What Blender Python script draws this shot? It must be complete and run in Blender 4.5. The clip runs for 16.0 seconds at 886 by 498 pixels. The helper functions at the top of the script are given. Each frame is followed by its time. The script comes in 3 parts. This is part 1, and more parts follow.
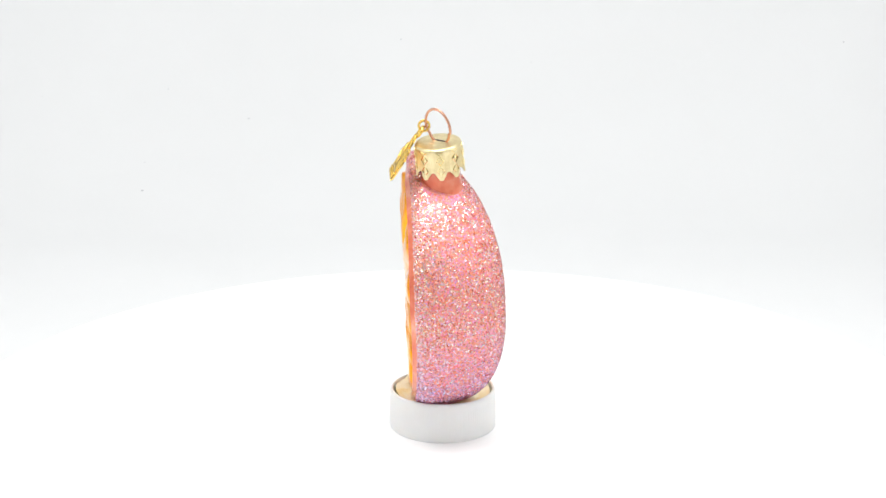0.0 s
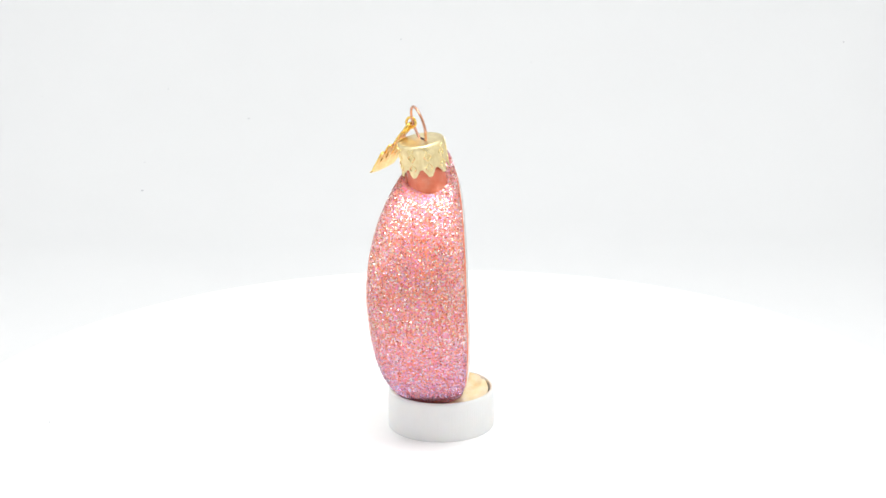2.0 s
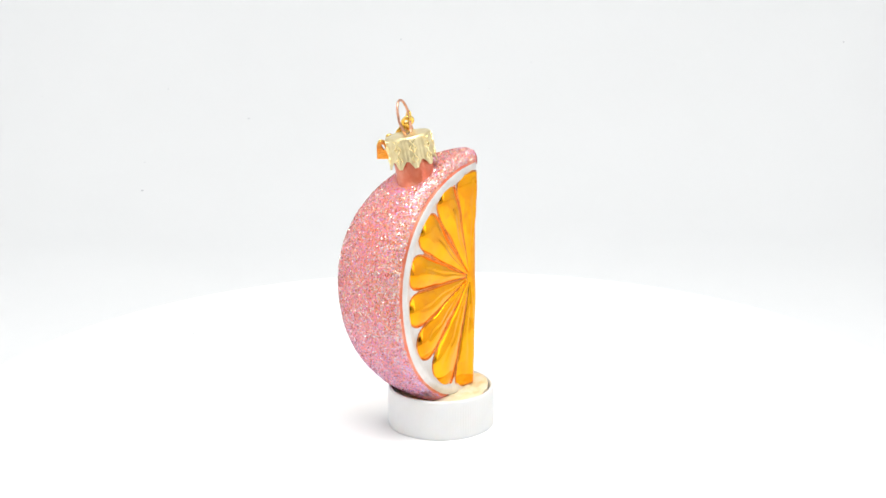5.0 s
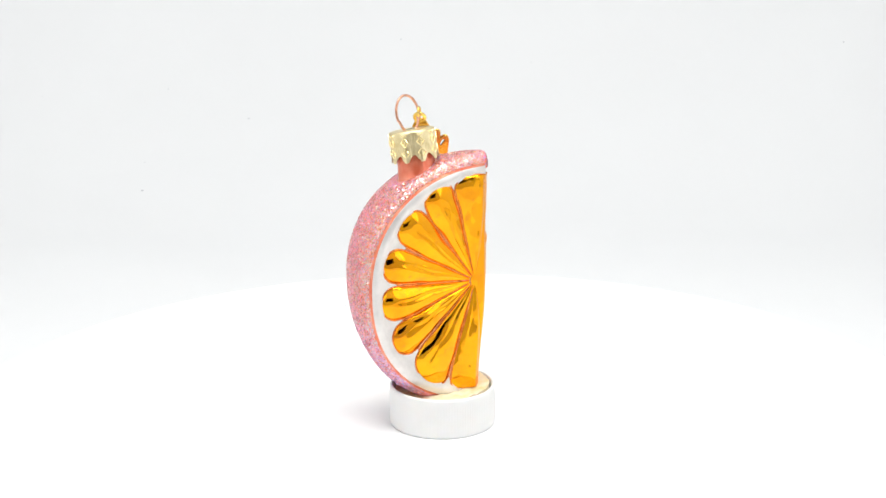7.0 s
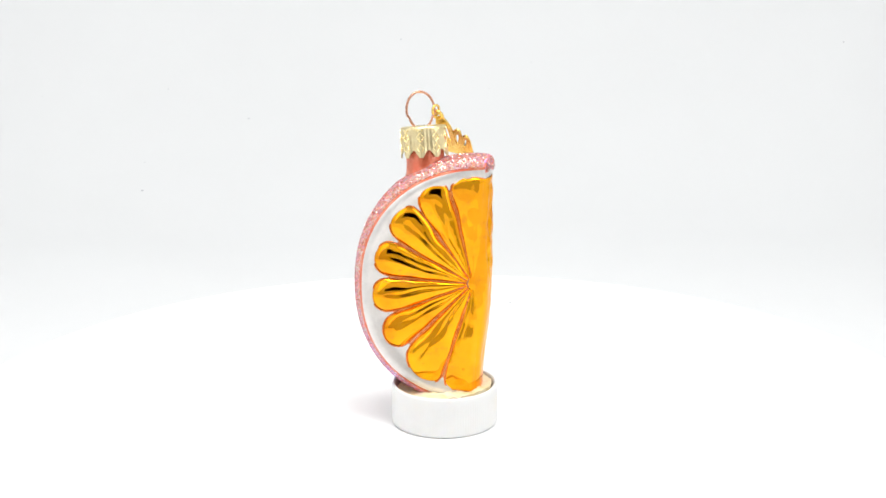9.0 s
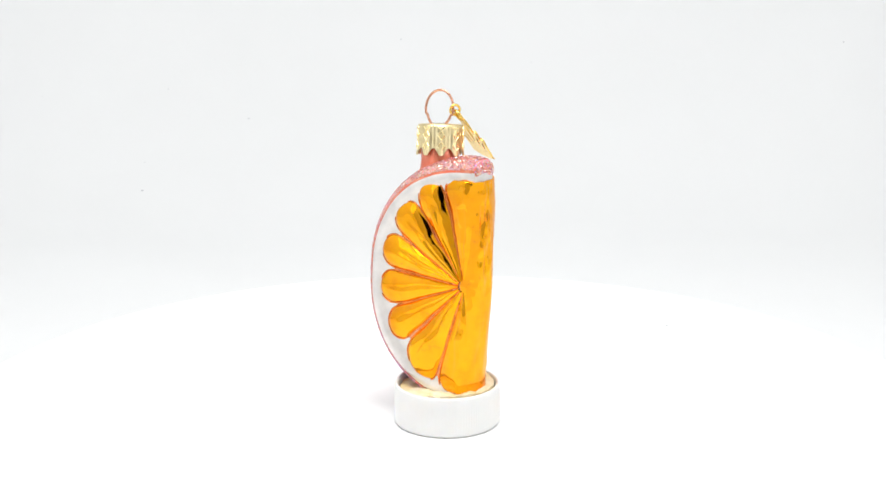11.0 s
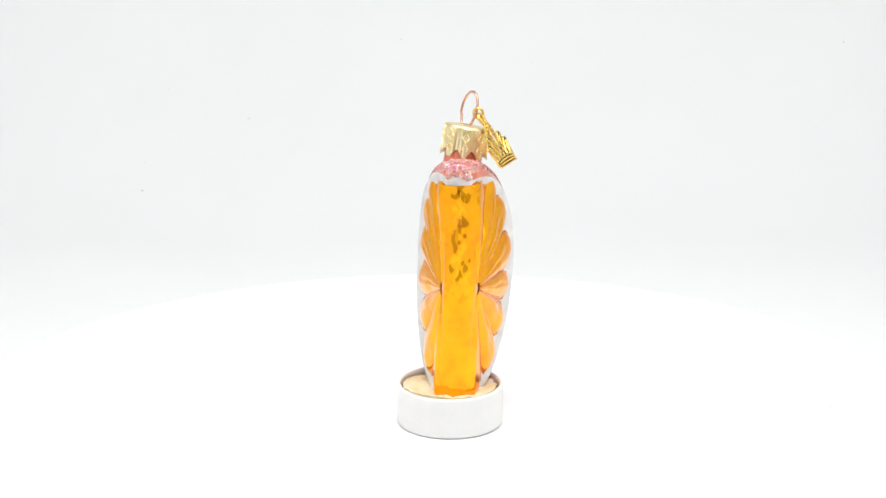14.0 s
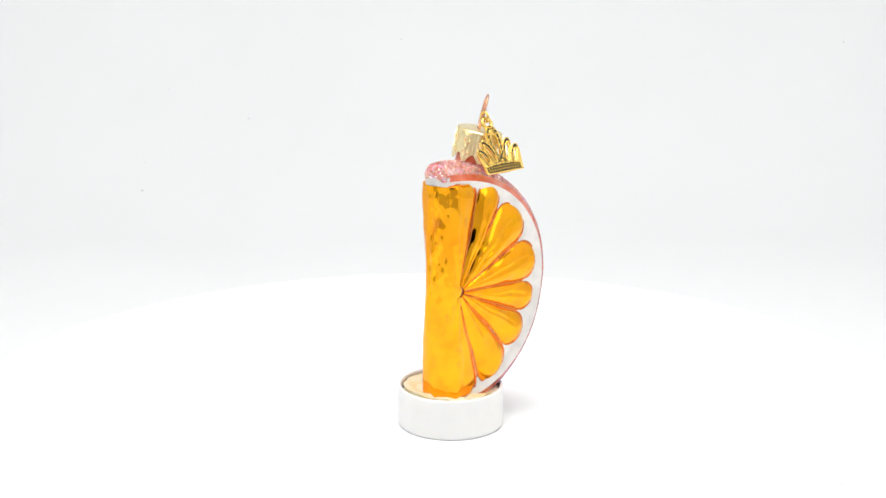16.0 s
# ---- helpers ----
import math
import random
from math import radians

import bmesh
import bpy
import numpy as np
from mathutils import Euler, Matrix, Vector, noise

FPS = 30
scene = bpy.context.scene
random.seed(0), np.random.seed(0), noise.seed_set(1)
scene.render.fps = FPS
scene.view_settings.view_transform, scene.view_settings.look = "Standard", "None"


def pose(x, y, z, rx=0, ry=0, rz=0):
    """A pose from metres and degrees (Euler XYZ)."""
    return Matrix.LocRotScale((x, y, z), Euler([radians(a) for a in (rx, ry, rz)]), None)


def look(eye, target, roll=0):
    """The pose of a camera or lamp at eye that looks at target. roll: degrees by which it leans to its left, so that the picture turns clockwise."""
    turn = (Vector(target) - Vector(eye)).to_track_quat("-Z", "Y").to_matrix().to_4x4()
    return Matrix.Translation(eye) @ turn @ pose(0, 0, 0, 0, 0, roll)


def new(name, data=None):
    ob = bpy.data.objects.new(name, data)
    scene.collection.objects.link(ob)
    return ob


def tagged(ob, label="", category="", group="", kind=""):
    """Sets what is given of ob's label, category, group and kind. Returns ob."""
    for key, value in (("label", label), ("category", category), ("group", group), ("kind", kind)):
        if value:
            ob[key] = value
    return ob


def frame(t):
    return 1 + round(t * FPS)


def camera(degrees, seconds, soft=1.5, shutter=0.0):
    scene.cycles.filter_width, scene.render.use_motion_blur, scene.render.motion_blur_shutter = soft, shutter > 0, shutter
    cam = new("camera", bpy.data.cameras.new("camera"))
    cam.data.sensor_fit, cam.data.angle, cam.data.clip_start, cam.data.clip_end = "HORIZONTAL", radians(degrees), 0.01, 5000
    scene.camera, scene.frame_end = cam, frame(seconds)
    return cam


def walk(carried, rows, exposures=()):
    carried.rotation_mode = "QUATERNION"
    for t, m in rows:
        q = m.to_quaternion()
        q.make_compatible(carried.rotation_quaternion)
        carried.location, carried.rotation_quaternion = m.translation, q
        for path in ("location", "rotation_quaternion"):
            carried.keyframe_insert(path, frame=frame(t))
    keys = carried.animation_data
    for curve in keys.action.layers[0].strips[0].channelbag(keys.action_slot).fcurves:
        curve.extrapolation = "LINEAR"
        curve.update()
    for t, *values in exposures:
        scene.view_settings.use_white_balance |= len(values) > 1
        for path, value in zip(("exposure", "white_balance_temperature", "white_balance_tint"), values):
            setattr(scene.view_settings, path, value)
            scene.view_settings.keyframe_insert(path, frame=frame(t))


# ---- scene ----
# ---- camera: fixed, looking down on a turning display disc ----
cam = camera(27.95, 16.0)
EYE = (-0.0009, -0.555, 0.219)
TILT = 16.03
EYE_POSE = pose(*EYE, 90 - TILT, 0, 0)
walk(cam, [(0.0, EYE_POSE), (16.0, EYE_POSE)])

SPIN = 14.58            # degrees a second, clockwise from above
FACING = -66.8          # heading of the slice's rind at the start
MM = 0.001
rng = random.Random(7)

# ---- light: a white tent lit from its roof, with added front fill, open towards a dim room ----
world = bpy.data.worlds.new("world")
world.use_nodes = True
world.node_tree.nodes["Background"].inputs[0].default_value = (0.9, 0.95, 1.0, 1)
world.node_tree.nodes["Background"].inputs[1].default_value = 0.3
scene.world = world
scene.view_settings.exposure = 0.0


def softbox(name, at, target, size_x, size_y, watts, colour=(1, 1, 1)):
    lamp = bpy.data.lights.new(name, "AREA")
    lamp.shape, lamp.size, lamp.size_y, lamp.energy, lamp.color = "RECTANGLE", size_x, size_y, watts, colour
    ob = new(name, lamp)
    ob.matrix_world = look(at, target)
    return ob


softbox("roof_lamp", (0, -0.10, 0.77), (0, -0.10, 0), 0.6, 0.36, 5.45, (1.0, 0.997, 0.985))
# unseen fill lamps, added to brighten the lid and the slice from in front
softbox("front_lamp", (-0.40, -0.42, 0.38), (0, 0, 0.04), 0.30, 0.6, 0.55)
softbox("front_lamp", (0.40, -0.42, 0.38), (0, 0, 0.04), 0.30, 0.6, 0.78)


# ---- materials ----
class Nodes:
    """A small wrapper to wire a node material."""

    def __init__(self, name):
        self.mat = bpy.data.materials.new(name)
        self.mat.use_nodes = True
        self.tree = self.mat.node_tree
        self.bsdf = self.tree.nodes["Principled BSDF"]
        self.out = self.tree.nodes["Material Output"]

    def add(self, kind, **values):
        n = self.tree.nodes.new(kind)
        for k, v in values.items():
            n.inputs[k].default_value = v
        return n

    def link(self, a, b):
        self.tree.links.new(a, b)

    def set(self, **values):
        for k, v in values.items():
            self.bsdf.inputs[k.replace("_", " ")].default_value = v
        return self

    def coords(self, scale=1.0):
        tc = self.tree.nodes.new("ShaderNodeTexCoord")
        mp = self.add("ShaderNodeMapping", Scale=(scale, scale, scale))
        self.link(tc.outputs["Object"], mp.inputs["Vector"])
        return mp.outputs["Vector"]

    def noise(self, scale, detail=4.0, rough=0.6, vec=None):
        n = self.add("ShaderNodeTexNoise", Scale=scale, Detail=detail, Roughness=rough)
        self.link(vec if vec else self.coords(), n.inputs["Vector"])
        return n

    def ramp(self, fac, stops):
        r = self.tree.nodes.new("ShaderNodeValToRGB")
        els = r.color_ramp.elements
        while len(els) < len(stops):
            els.new(0.5)
        for e, (p, c) in zip(els, stops):
            e.position, e.color = p, (*c, 1) if len(c) == 3 else c
        self.link(fac, r.inputs["Fac"])
        return r.outputs["Color"]

    def mix(self, fac, a, b, mode="MIX"):
        m = self.tree.nodes.new("ShaderNodeMix")
        m.data_type, m.blend_type = "RGBA", mode
        for sock, val in ((m.inputs["Factor"], fac), (m.inputs[6], a), (m.inputs[7], b)):
            if hasattr(val, "is_linked"):
                self.link(val, sock)
            else:
                sock.default_value = val if not isinstance(val, tuple) else (*val, 1)
        return m.outputs[2]

    def bump(self, height, strength, distance, normal=None):
        b = self.add("ShaderNodeBump", Strength=strength, Distance=distance)
        self.link(height, b.inputs["Height"])
        if normal:
            self.link(normal, b.inputs["Normal"])
        self.link(b.outputs["Normal"], self.bsdf.inputs["Normal"])
        return b.outputs["Normal"]


def white_paper():
    m = Nodes("white_paper").set(Roughness=0.75)
    n = m.noise(6, 3)
    m.link(m.ramp(n.outputs["Fac"], [(0.3, (0.80, 0.81, 0.82)), (0.7, (0.83, 0.835, 0.84))]), m.bsdf.inputs["Base Color"])
    m.bump(m.noise(900, 3).outputs["Fac"], 0.08, 0.0004)
    return m.mat


def backdrop_paper():
    m = Nodes("pale_grey_paper").set(Roughness=0.8)
    n = m.noise(5, 4)
    # white paper, greyed in its colour for the weaker light at the back
    m.link(m.ramp(n.outputs["Fac"], [(0.3, (0.728, 0.736, 0.742)), (0.7, (0.748, 0.756, 0.762))]), m.bsdf.inputs["Base Color"])
    m.bump(m.noise(900, 3).outputs["Fac"], 0.08, 0.0004)
    return m.mat


def white_acrylic():
    m = Nodes("white_acrylic").set(Roughness=0.5)
    n = m.noise(25, 4)
    m.link(m.ramp(n.outputs["Fac"], [(0.3, (0.90, 0.90, 0.90)), (0.7, (0.92, 0.92, 0.92))]), m.bsdf.inputs["Base Color"])
    return m.mat


def lid_plastic():
    m = Nodes("white_lid_plastic").set(Roughness=0.38, Subsurface_Weight=0.5)
    m.bsdf.inputs["Subsurface Radius"].default_value = (0.007, 0.006, 0.005)
    n = m.noise(180, 4)
    m.link(m.ramp(n.outputs["Fac"], [(0.3, (0.79, 0.79, 0.78)), (0.7, (0.815, 0.815, 0.81))]), m.bsdf.inputs["Base Color"])
    m.bump(m.noise(2500, 2).outputs["Fac"], 0.05, 0.0002)
    return m.mat


def putty_stuff():
    m = Nodes("cream_putty").set(Roughness=0.55)
    n = m.noise(160, 5)
    m.link(m.ramp(n.outputs["Fac"], [(0.3, (0.84, 0.66, 0.30)), (0.5, (0.90, 0.80, 0.54)), (0.7, (0.92, 0.87, 0.72))]), m.bsdf.inputs["Base Color"])
    m.bump(m.noise(600, 4).outputs["Fac"], 0.4, 0.0006)
    return m.mat


def orange_lacquer():
    m = Nodes("orange_mirror_lacquer").set(Metallic=1.0, Specular_Tint=(1.0, 0.72, 0.5, 1), Coat_Weight=0.8, Coat_Roughness=0.1, Coat_IOR=1.27)
    a = m.noise(90, 4, 0.6)
    c = m.ramp(a.outputs["Fac"], [(0.3, (0.92, 0.30, 0.003)), (0.45, (0.98, 0.38, 0.003)), (0.7, (1.0, 0.45, 0.004))])
    # darker blots: thick lacquer, plus dark reflections put into the colour
    blot = m.noise(300, 3)
    thick = m.ramp(blot.outputs["Fac"], [(0.62, (0, 0, 0)), (0.74, (0.4, 0.4, 0.4))])
    c = m.mix(thick, c, (0.85, 0.26, 0.006))
    # reddish smears where the lacquer is worn to the copper
    smear = m.noise(150, 6, 0.7)
    worn = m.ramp(smear.outputs["Fac"], [(0.60, (0, 0, 0)), (0.70, (0.6, 0.6, 0.6))])
    m.link(m.mix(worn, c, (0.80, 0.23, 0.03)), m.bsdf.inputs["Base Color"])
    r = m.noise(420, 3)
    m.link(m.ramp(r.outputs["Fac"], [(0.4, (0.03,) * 3), (0.8, (0.10,) * 3)]), m.bsdf.inputs["Roughness"])
    m.bump(m.noise(190, 1, 0.4).outputs["Fac"], 0.22, 0.0012)
    return m.mat


def copper_membrane():
    m = Nodes("pink_copper_membrane").set(Metallic=0.85, Roughness=0.22, Specular_Tint=(1.0, 0.7, 0.6, 1), Coat_Weight=0.6, Coat_Roughness=0.15)
    a = m.noise(380, 4)
    c = m.ramp(a.outputs["Fac"], [(0.3, (0.50, 0.13, 0.04)), (0.5, (0.74, 0.27, 0.11)), (0.68, (0.86, 0.44, 0.27))])
    m.link(c, m.bsdf.inputs["Base Color"])
    m.bump(m.noise(600, 3).outputs["Fac"], 0.4, 0.0008)
    return m.mat


def pearl_pith():
    m = Nodes("pearl_white_pith").set(Metallic=0.5, Roughness=0.34)
    a = m.noise(140, 4)
    c = m.ramp(a.outputs["Fac"], [(0.3, (0.65, 0.625, 0.61)), (0.7, (0.86, 0.83, 0.80))])
    m.link(c, m.bsdf.inputs["Base Color"])
    m.bump(m.noise(110, 2, 0.4).outputs["Fac"], 0.3, 0.0014)
    return m.mat


def glitter_rind():
    m = Nodes("coral_lacquer_under_glitter").set(Roughness=0.45, Coat_Weight=0.08, Coat_Roughness=0.2, Sheen_Weight=0.3, Sheen_Tint=(0.95, 0.35, 0.85, 1))
    big = m.noise(75, 4)
    base = m.ramp(big.outputs["Fac"], [(0.32, (0.82, 0.20, 0.08)), (0.5, (0.88, 0.30, 0.15)), (0.68, (0.90, 0.36, 0.28))])
    v = m.add("ShaderNodeTexVoronoi", Scale=2300.0)
    m.link(m.coords(), v.inputs["Vector"])
    sep = m.add("ShaderNodeSeparateColor")
    m.link(v.outputs["Color"], sep.inputs["Color"])
    flake = m.ramp(sep.outputs["Red"], [(0.0, (0.72, 0.12, 0.06)), (0.3, (0.86, 0.24, 0.30)), (0.55, (0.84, 0.26, 0.56)), (0.75, (0.9, 0.46, 0.36)), (1.0, (0.62, 0.38, 0.80))])
    pick = m.ramp(sep.outputs["Green"], [(0.4, (0, 0, 0)), (0.5, (1, 1, 1))])
    m.link(m.mix(pick, base, flake), m.bsdf.inputs["Base Color"])
    met = m.ramp(sep.outputs["Green"], [(0.5, (0, 0, 0)), (0.65, (0.7, 0.7, 0.7))])
    m.link(met, m.bsdf.inputs["Metallic"])
    m.bump(sep.outputs["Blue"], 0.8, 0.0003)
    return m.mat


def salmon_glass():
    m = Nodes("salmon_lacquered_glass").set(Roughness=0.24, Metallic=0.35, Coat_Weight=0.4)
    a = m.noise(160, 4)
    c = m.ramp(a.outputs["Fac"], [(0.3, (0.72, 0.13, 0.06)), (0.55, (0.84, 0.24, 0.13)), (0.75, (0.86, 0.42, 0.30))])
    m.link(c, m.bsdf.inputs["Base Color"])
    m.bump(m.noise(500, 3).outputs["Fac"], 0.3, 0.0005)
    return m.mat


def flake_foil():
    m = Nodes("iridescent_flake").set(Metallic=0.52, Roughness=0.16, Sheen_Weight=0.32, Sheen_Roughness=0.35, Sheen_Tint=(0.95, 0.35, 0.85, 1))
    g = m.tree.nodes.new("ShaderNodeNewGeometry")
    pick = g.outputs["Random Per Island"]
    # darkest and near-white stops put dark reflections and glints into the flake colour
    warm = m.ramp(pick, [(0.0, (0.50, 0.09, 0.03)), (0.10, (0.86, 0.22, 0.07)), (0.20, (0.96, 0.42, 0.14)), (0.36, (0.97, 0.58, 0.34)), (0.52, (0.96, 0.50, 0.46)), (0.64, (0.94, 0.54, 0.74)), (0.72, (0.99, 0.76, 0.60)), (0.82, (1.0, 0.90, 0.54)), (0.90, (0.84, 0.94, 0.70)), (0.95, (1.0, 0.98, 0.94))])
    cool = m.ramp(pick, [(0.0, (0.62, 0.10, 0.06)), (0.12, (0.94, 0.34, 0.38)), (0.24, (0.90, 0.50, 0.88)), (0.44, (0.74, 0.56, 1.0)), (0.68, (0.95, 0.62, 0.80)), (0.78, (0.72, 0.76, 1.0)), (0.93, (1.0, 0.95, 1.0))])
    for r in (warm.node, cool.node):
        r.color_ramp.interpolation = "CONSTANT"
    # more lilac flakes towards the foot: the disc's reflection put into their colour
    sep = m.tree.nodes.new("ShaderNodeSeparateXYZ")
    m.link(m.coords(), sep.inputs["Vector"])
    low = m.ramp(sep.outputs["Z"], [(0.010, (1, 1, 1)), (0.036, (0.15, 0.15, 0.15))])
    c = m.mix(low, warm, cool)
    # flakes of one batch lie in small drifts, with the coral coat showing between them
    drift = m.ramp(m.noise(520, 3, 0.7).outputs["Fac"], [(0.46, (0, 0, 0)), (0.60, (0.42, 0.42, 0.42))])
    c = m.mix(drift, c, cool)
    bare = m.ramp(m.noise(900, 3, 0.7).outputs["Fac"], [(0.54, (0, 0, 0)), (0.66, (0.55, 0.55, 0.55))])
    m.link(m.mix(bare, c, (0.90, 0.32, 0.12)), m.bsdf.inputs["Base Color"])
    return m.mat


def brass(name, dark, light, rough):
    m = Nodes(name).set(Metallic=1.0, Roughness=rough)
    a = m.noise(350, 5)
    m.link(m.ramp(a.outputs["Fac"], [(0.3, dark), (0.7, light)]), m.bsdf.inputs["Base Color"])
    m.bump(m.noise(1200, 3).outputs["Fac"], 0.25, 0.0003)
    return m.mat


def plain(name, colour, rough, metal=0.0):
    m = Nodes(name).set(Metallic=metal, Roughness=rough)
    n = m.noise(60, 4)
    lo = tuple(c * 0.88 for c in colour)
    m.link(m.ramp(n.outputs["Fac"], [(0.3, lo), (0.7, colour)]), m.bsdf.inputs["Base Color"])
    return m.mat


SWEEP = backdrop_paper()
PAPER, ACRYLIC, LID, PUTTY = white_paper(), white_acrylic(), lid_plastic(), putty_stuff()
ORANGE, COPPER, PITH, RIND = orange_lacquer(), copper_membrane(), pearl_pith(), glitter_rind()
SALMON, FLAKE = salmon_glass(), flake_foil()
CAP_GOLD = brass("pale_gold_cap", (0.74, 0.60, 0.31), (0.93, 0.81, 0.50), 0.36)
CAP_LINE = brass("polished_gold_relief", (0.90, 0.74, 0.36), (1.0, 0.88, 0.52), 0.22)
CHARM_GOLD = brass("bright_gold_charm", (0.80, 0.50, 0.10), (0.98, 0.72, 0.22), 0.2)
CHARM_DARK = plain("blackened_recess", (0.05, 0.045, 0.03), 0.5, 0.5)
WIRE = brass("copper_wire", (0.52, 0.24, 0.14), (0.80, 0.45, 0.32), 0.25)
AMBER = brass("pooled_amber_lacquer", (0.55, 0.14, 0.03), (0.90, 0.32, 0.07), 0.2)
SPECK = plain("grey_dust", (0.57, 0.58, 0.60), 0.9)
ROOM = plain("dim_room_paint", (0.38, 0.35, 0.32), 0.8)
# grey that stands in for the unlit front of the tent
DIM_FRONT = plain("grey_curtain_cloth", (0.56, 0.555, 0.55), 0.85)
SLOT_SHADE = plain("dark_inside", (0.06, 0.03, 0.02), 0.6)


# ---- mesh helpers ----
def link_mesh(name, verts, faces, material, smooth=True, scale=MM):
    me = bpy.data.meshes.new(name)
    me.from_pydata([tuple(c * scale for c in v) for v in verts], [], faces)
    me.materials.append(material)
    if smooth:
        me.polygons.foreach_set("use_smooth", [True] * len(me.polygons))
    bm = bmesh.new()
    bm.from_mesh(me)
    bmesh.ops.recalc_face_normals(bm, faces=bm.faces)
    bm.to_mesh(me)
    bm.free()
    me.update()
    return me


def part(name, mesh, parent=None, label="", at=None):
    ob = new(name, mesh)
    if parent:
        ob.parent = parent
    if at:
        ob.matrix_basis = at
    return tagged(ob, label)


def grid(rows):
    """Vertices and quads of a sheet given as equal rows of points."""
    n = len(rows[0])
    verts = [p for r in rows for p in r]
    faces = [(i * n + j, i * n + j + 1, (i + 1) * n + j + 1, (i + 1) * n + j) for i in range(len(rows) - 1) for j in range(n - 1)]
    return verts, faces


def lathe(profile, steps, wave=None):
    """A turned solid from (radius, height) pairs; wave(angle, k) may shift point k's radius and height."""
    verts, faces, n = [], [], len(profile)
    for i in range(steps):
        a = 2 * math.pi * i / steps
        for k, (r, z) in enumerate(profile):
            dr, dz = wave(a, k) if wave else (0, 0)
            verts.append(((r + dr) * math.cos(a), (r + dr) * math.sin(a), z + dz))
    for i in range(steps):
        j = (i + 1) % steps
        for k in range(n - 1):
            faces.append((i * n + k, j * n + k, j * n + k + 1, i * n + k + 1))
    return verts, faces


def tube(points, radius, sides=8, closed=False):
    """A wire along points."""
    verts, faces, n = [], [], len(points)
    pts = [Vector(p) for p in points]
    for i, p in enumerate(pts):
        a = pts[(i - 1) % n] if closed or i else p
        b = pts[(i + 1) % n] if closed or i < n - 1 else p
        t = (b - a).normalized()
        s = t.orthogonal().normalized() if i == 0 else (side - t * side.dot(t)).normalized()
        side, up = s, t.cross(s)
        for k in range(sides):
            w = 2 * math.pi * k / sides
            verts.append(tuple(p + radius * (math.cos(w) * s + math.sin(w) * up)))
    for i in range(n if closed else n - 1):
        j = (i + 1) % n
        for k in range(sides):
            m = (k + 1) % sides
            faces.append((i * sides + k, i * sides + m, j * sides + m, j * sides + k))
    if not closed:
        faces.append(tuple(range(sides)))
        faces.append(tuple(range((n - 1) * sides, n * sides)))
    return verts, faces


def merge(*sheets):
    verts, faces = [], []
    for v, f in sheets:
        o = len(verts)
        verts += v
        faces += [tuple(i + o for i in q) for q in f]
    return verts, faces


# ---- the tent: one paper sweep as floor and back, side and roof panels, a dim room in front ----
def build_tent():
    half, front = 0.56, -0.50
    prof = [(front, -0.03), (0.0, -0.03), (0.33, -0.03)]
    for k in range(1, 25):
        a = math.pi / 2 * k / 24
        prof.append((0.33 + 0.2 * math.sin(a), -0.03 + 0.2 * (1 - math.cos(a))))
    prof += [(0.53, 0.5), (0.53, 0.76)]
    inner = [[(half * s, y, z) for s in (-1, -0.5, 0, 0.5, 1)] for y, z in prof]
    outer = [[(half * s, y + (0.004 if z > 0.0 else 0), z - 0.004) for s in (-1, -0.5, 0, 0.5, 1)] for y, z in prof]
    v, f = merge(grid(inner), grid(outer))
    tagged(new("backdrop", link_mesh("backdrop", v, f, SWEEP, scale=1)), "seamless white paper sweep curving up behind the disc", "backdrop", kind="structure")

    def slab(name, x0, x1, y0, y1, z0, z1, material, label):
        bm = bmesh.new()
        bmesh.ops.create_cube(bm, size=1, matrix=Matrix.LocRotScale(((x0 + x1) / 2, (y0 + y1) / 2, (z0 + z1) / 2), None, (x1 - x0, y1 - y0, z1 - z0)))
        me = bpy.data.meshes.new(name)
        bm.to_mesh(me)
        bm.free()
        me.materials.append(material)
        return tagged(new(name, me), label, name.split("_")[0], kind="structure")

    slab("wall_west", -0.585, -0.565, -0.5, 0.63, -0.06, 0.78, PAPER, "plain white side of the photo tent")
    slab("wall_east", 0.565, 0.585, -0.5, 0.63, -0.06, 0.78, PAPER, "plain white side of the photo tent")
    slab("ceiling", -0.585, 0.585, -0.5, 0.63, 0.785, 0.805, PAPER, "plain white roof of the photo tent")
    # unseen front, added and greyed to darken reflections, with a port for the lens
    xs, zs = (-0.585, -0.23, 0.23, 0.585), (-0.035, 0.12, 0.31, 0.805)
    bm = bmesh.new()
    for i in range(3):
        for k in range(3):
            if (i, k) != (1, 1):
                size = (xs[i + 1] - xs[i], 0.02, zs[k + 1] - zs[k])
                bmesh.ops.create_cube(bm, size=1, matrix=Matrix.LocRotScale(((xs[i] + xs[i + 1]) / 2, -0.512, (zs[k] + zs[k + 1]) / 2), None, size))
    me = bpy.data.meshes.new("tent_front")
    bm.to_mesh(me)
    bm.free()
    me.materials.append(DIM_FRONT)
    tagged(new("tent_front", me), "unseen grey tent front, added to darken reflections, with a port for the lens", "wall", kind="structure")
    slab("table_top", -0.9, 0.9, -1.6, 0.7, -0.075, -0.036, ROOM, "dark plain table top under the paper sweep")
    slab("wall_south", -1.6, 1.6, -1.75, -1.7, -0.9, 1.8, ROOM, "dim plain room wall")
    slab("room_wall_west", -1.65, -1.6, -1.75, 0.9, -0.9, 1.8, ROOM, "dim plain room wall")
    slab("room_wall_east", 1.6, 1.65, -1.75, 0.9, -0.9, 1.8, ROOM, "dim plain room wall")
    slab("wall_north", -1.65, 1.65, 0.9, 0.95, -0.9, 1.8, ROOM, "dim plain room wall")
    slab("floor", -1.65, 1.65, -1.75, 0.95, -0.95, -0.9, ROOM, "dim plain room floor")
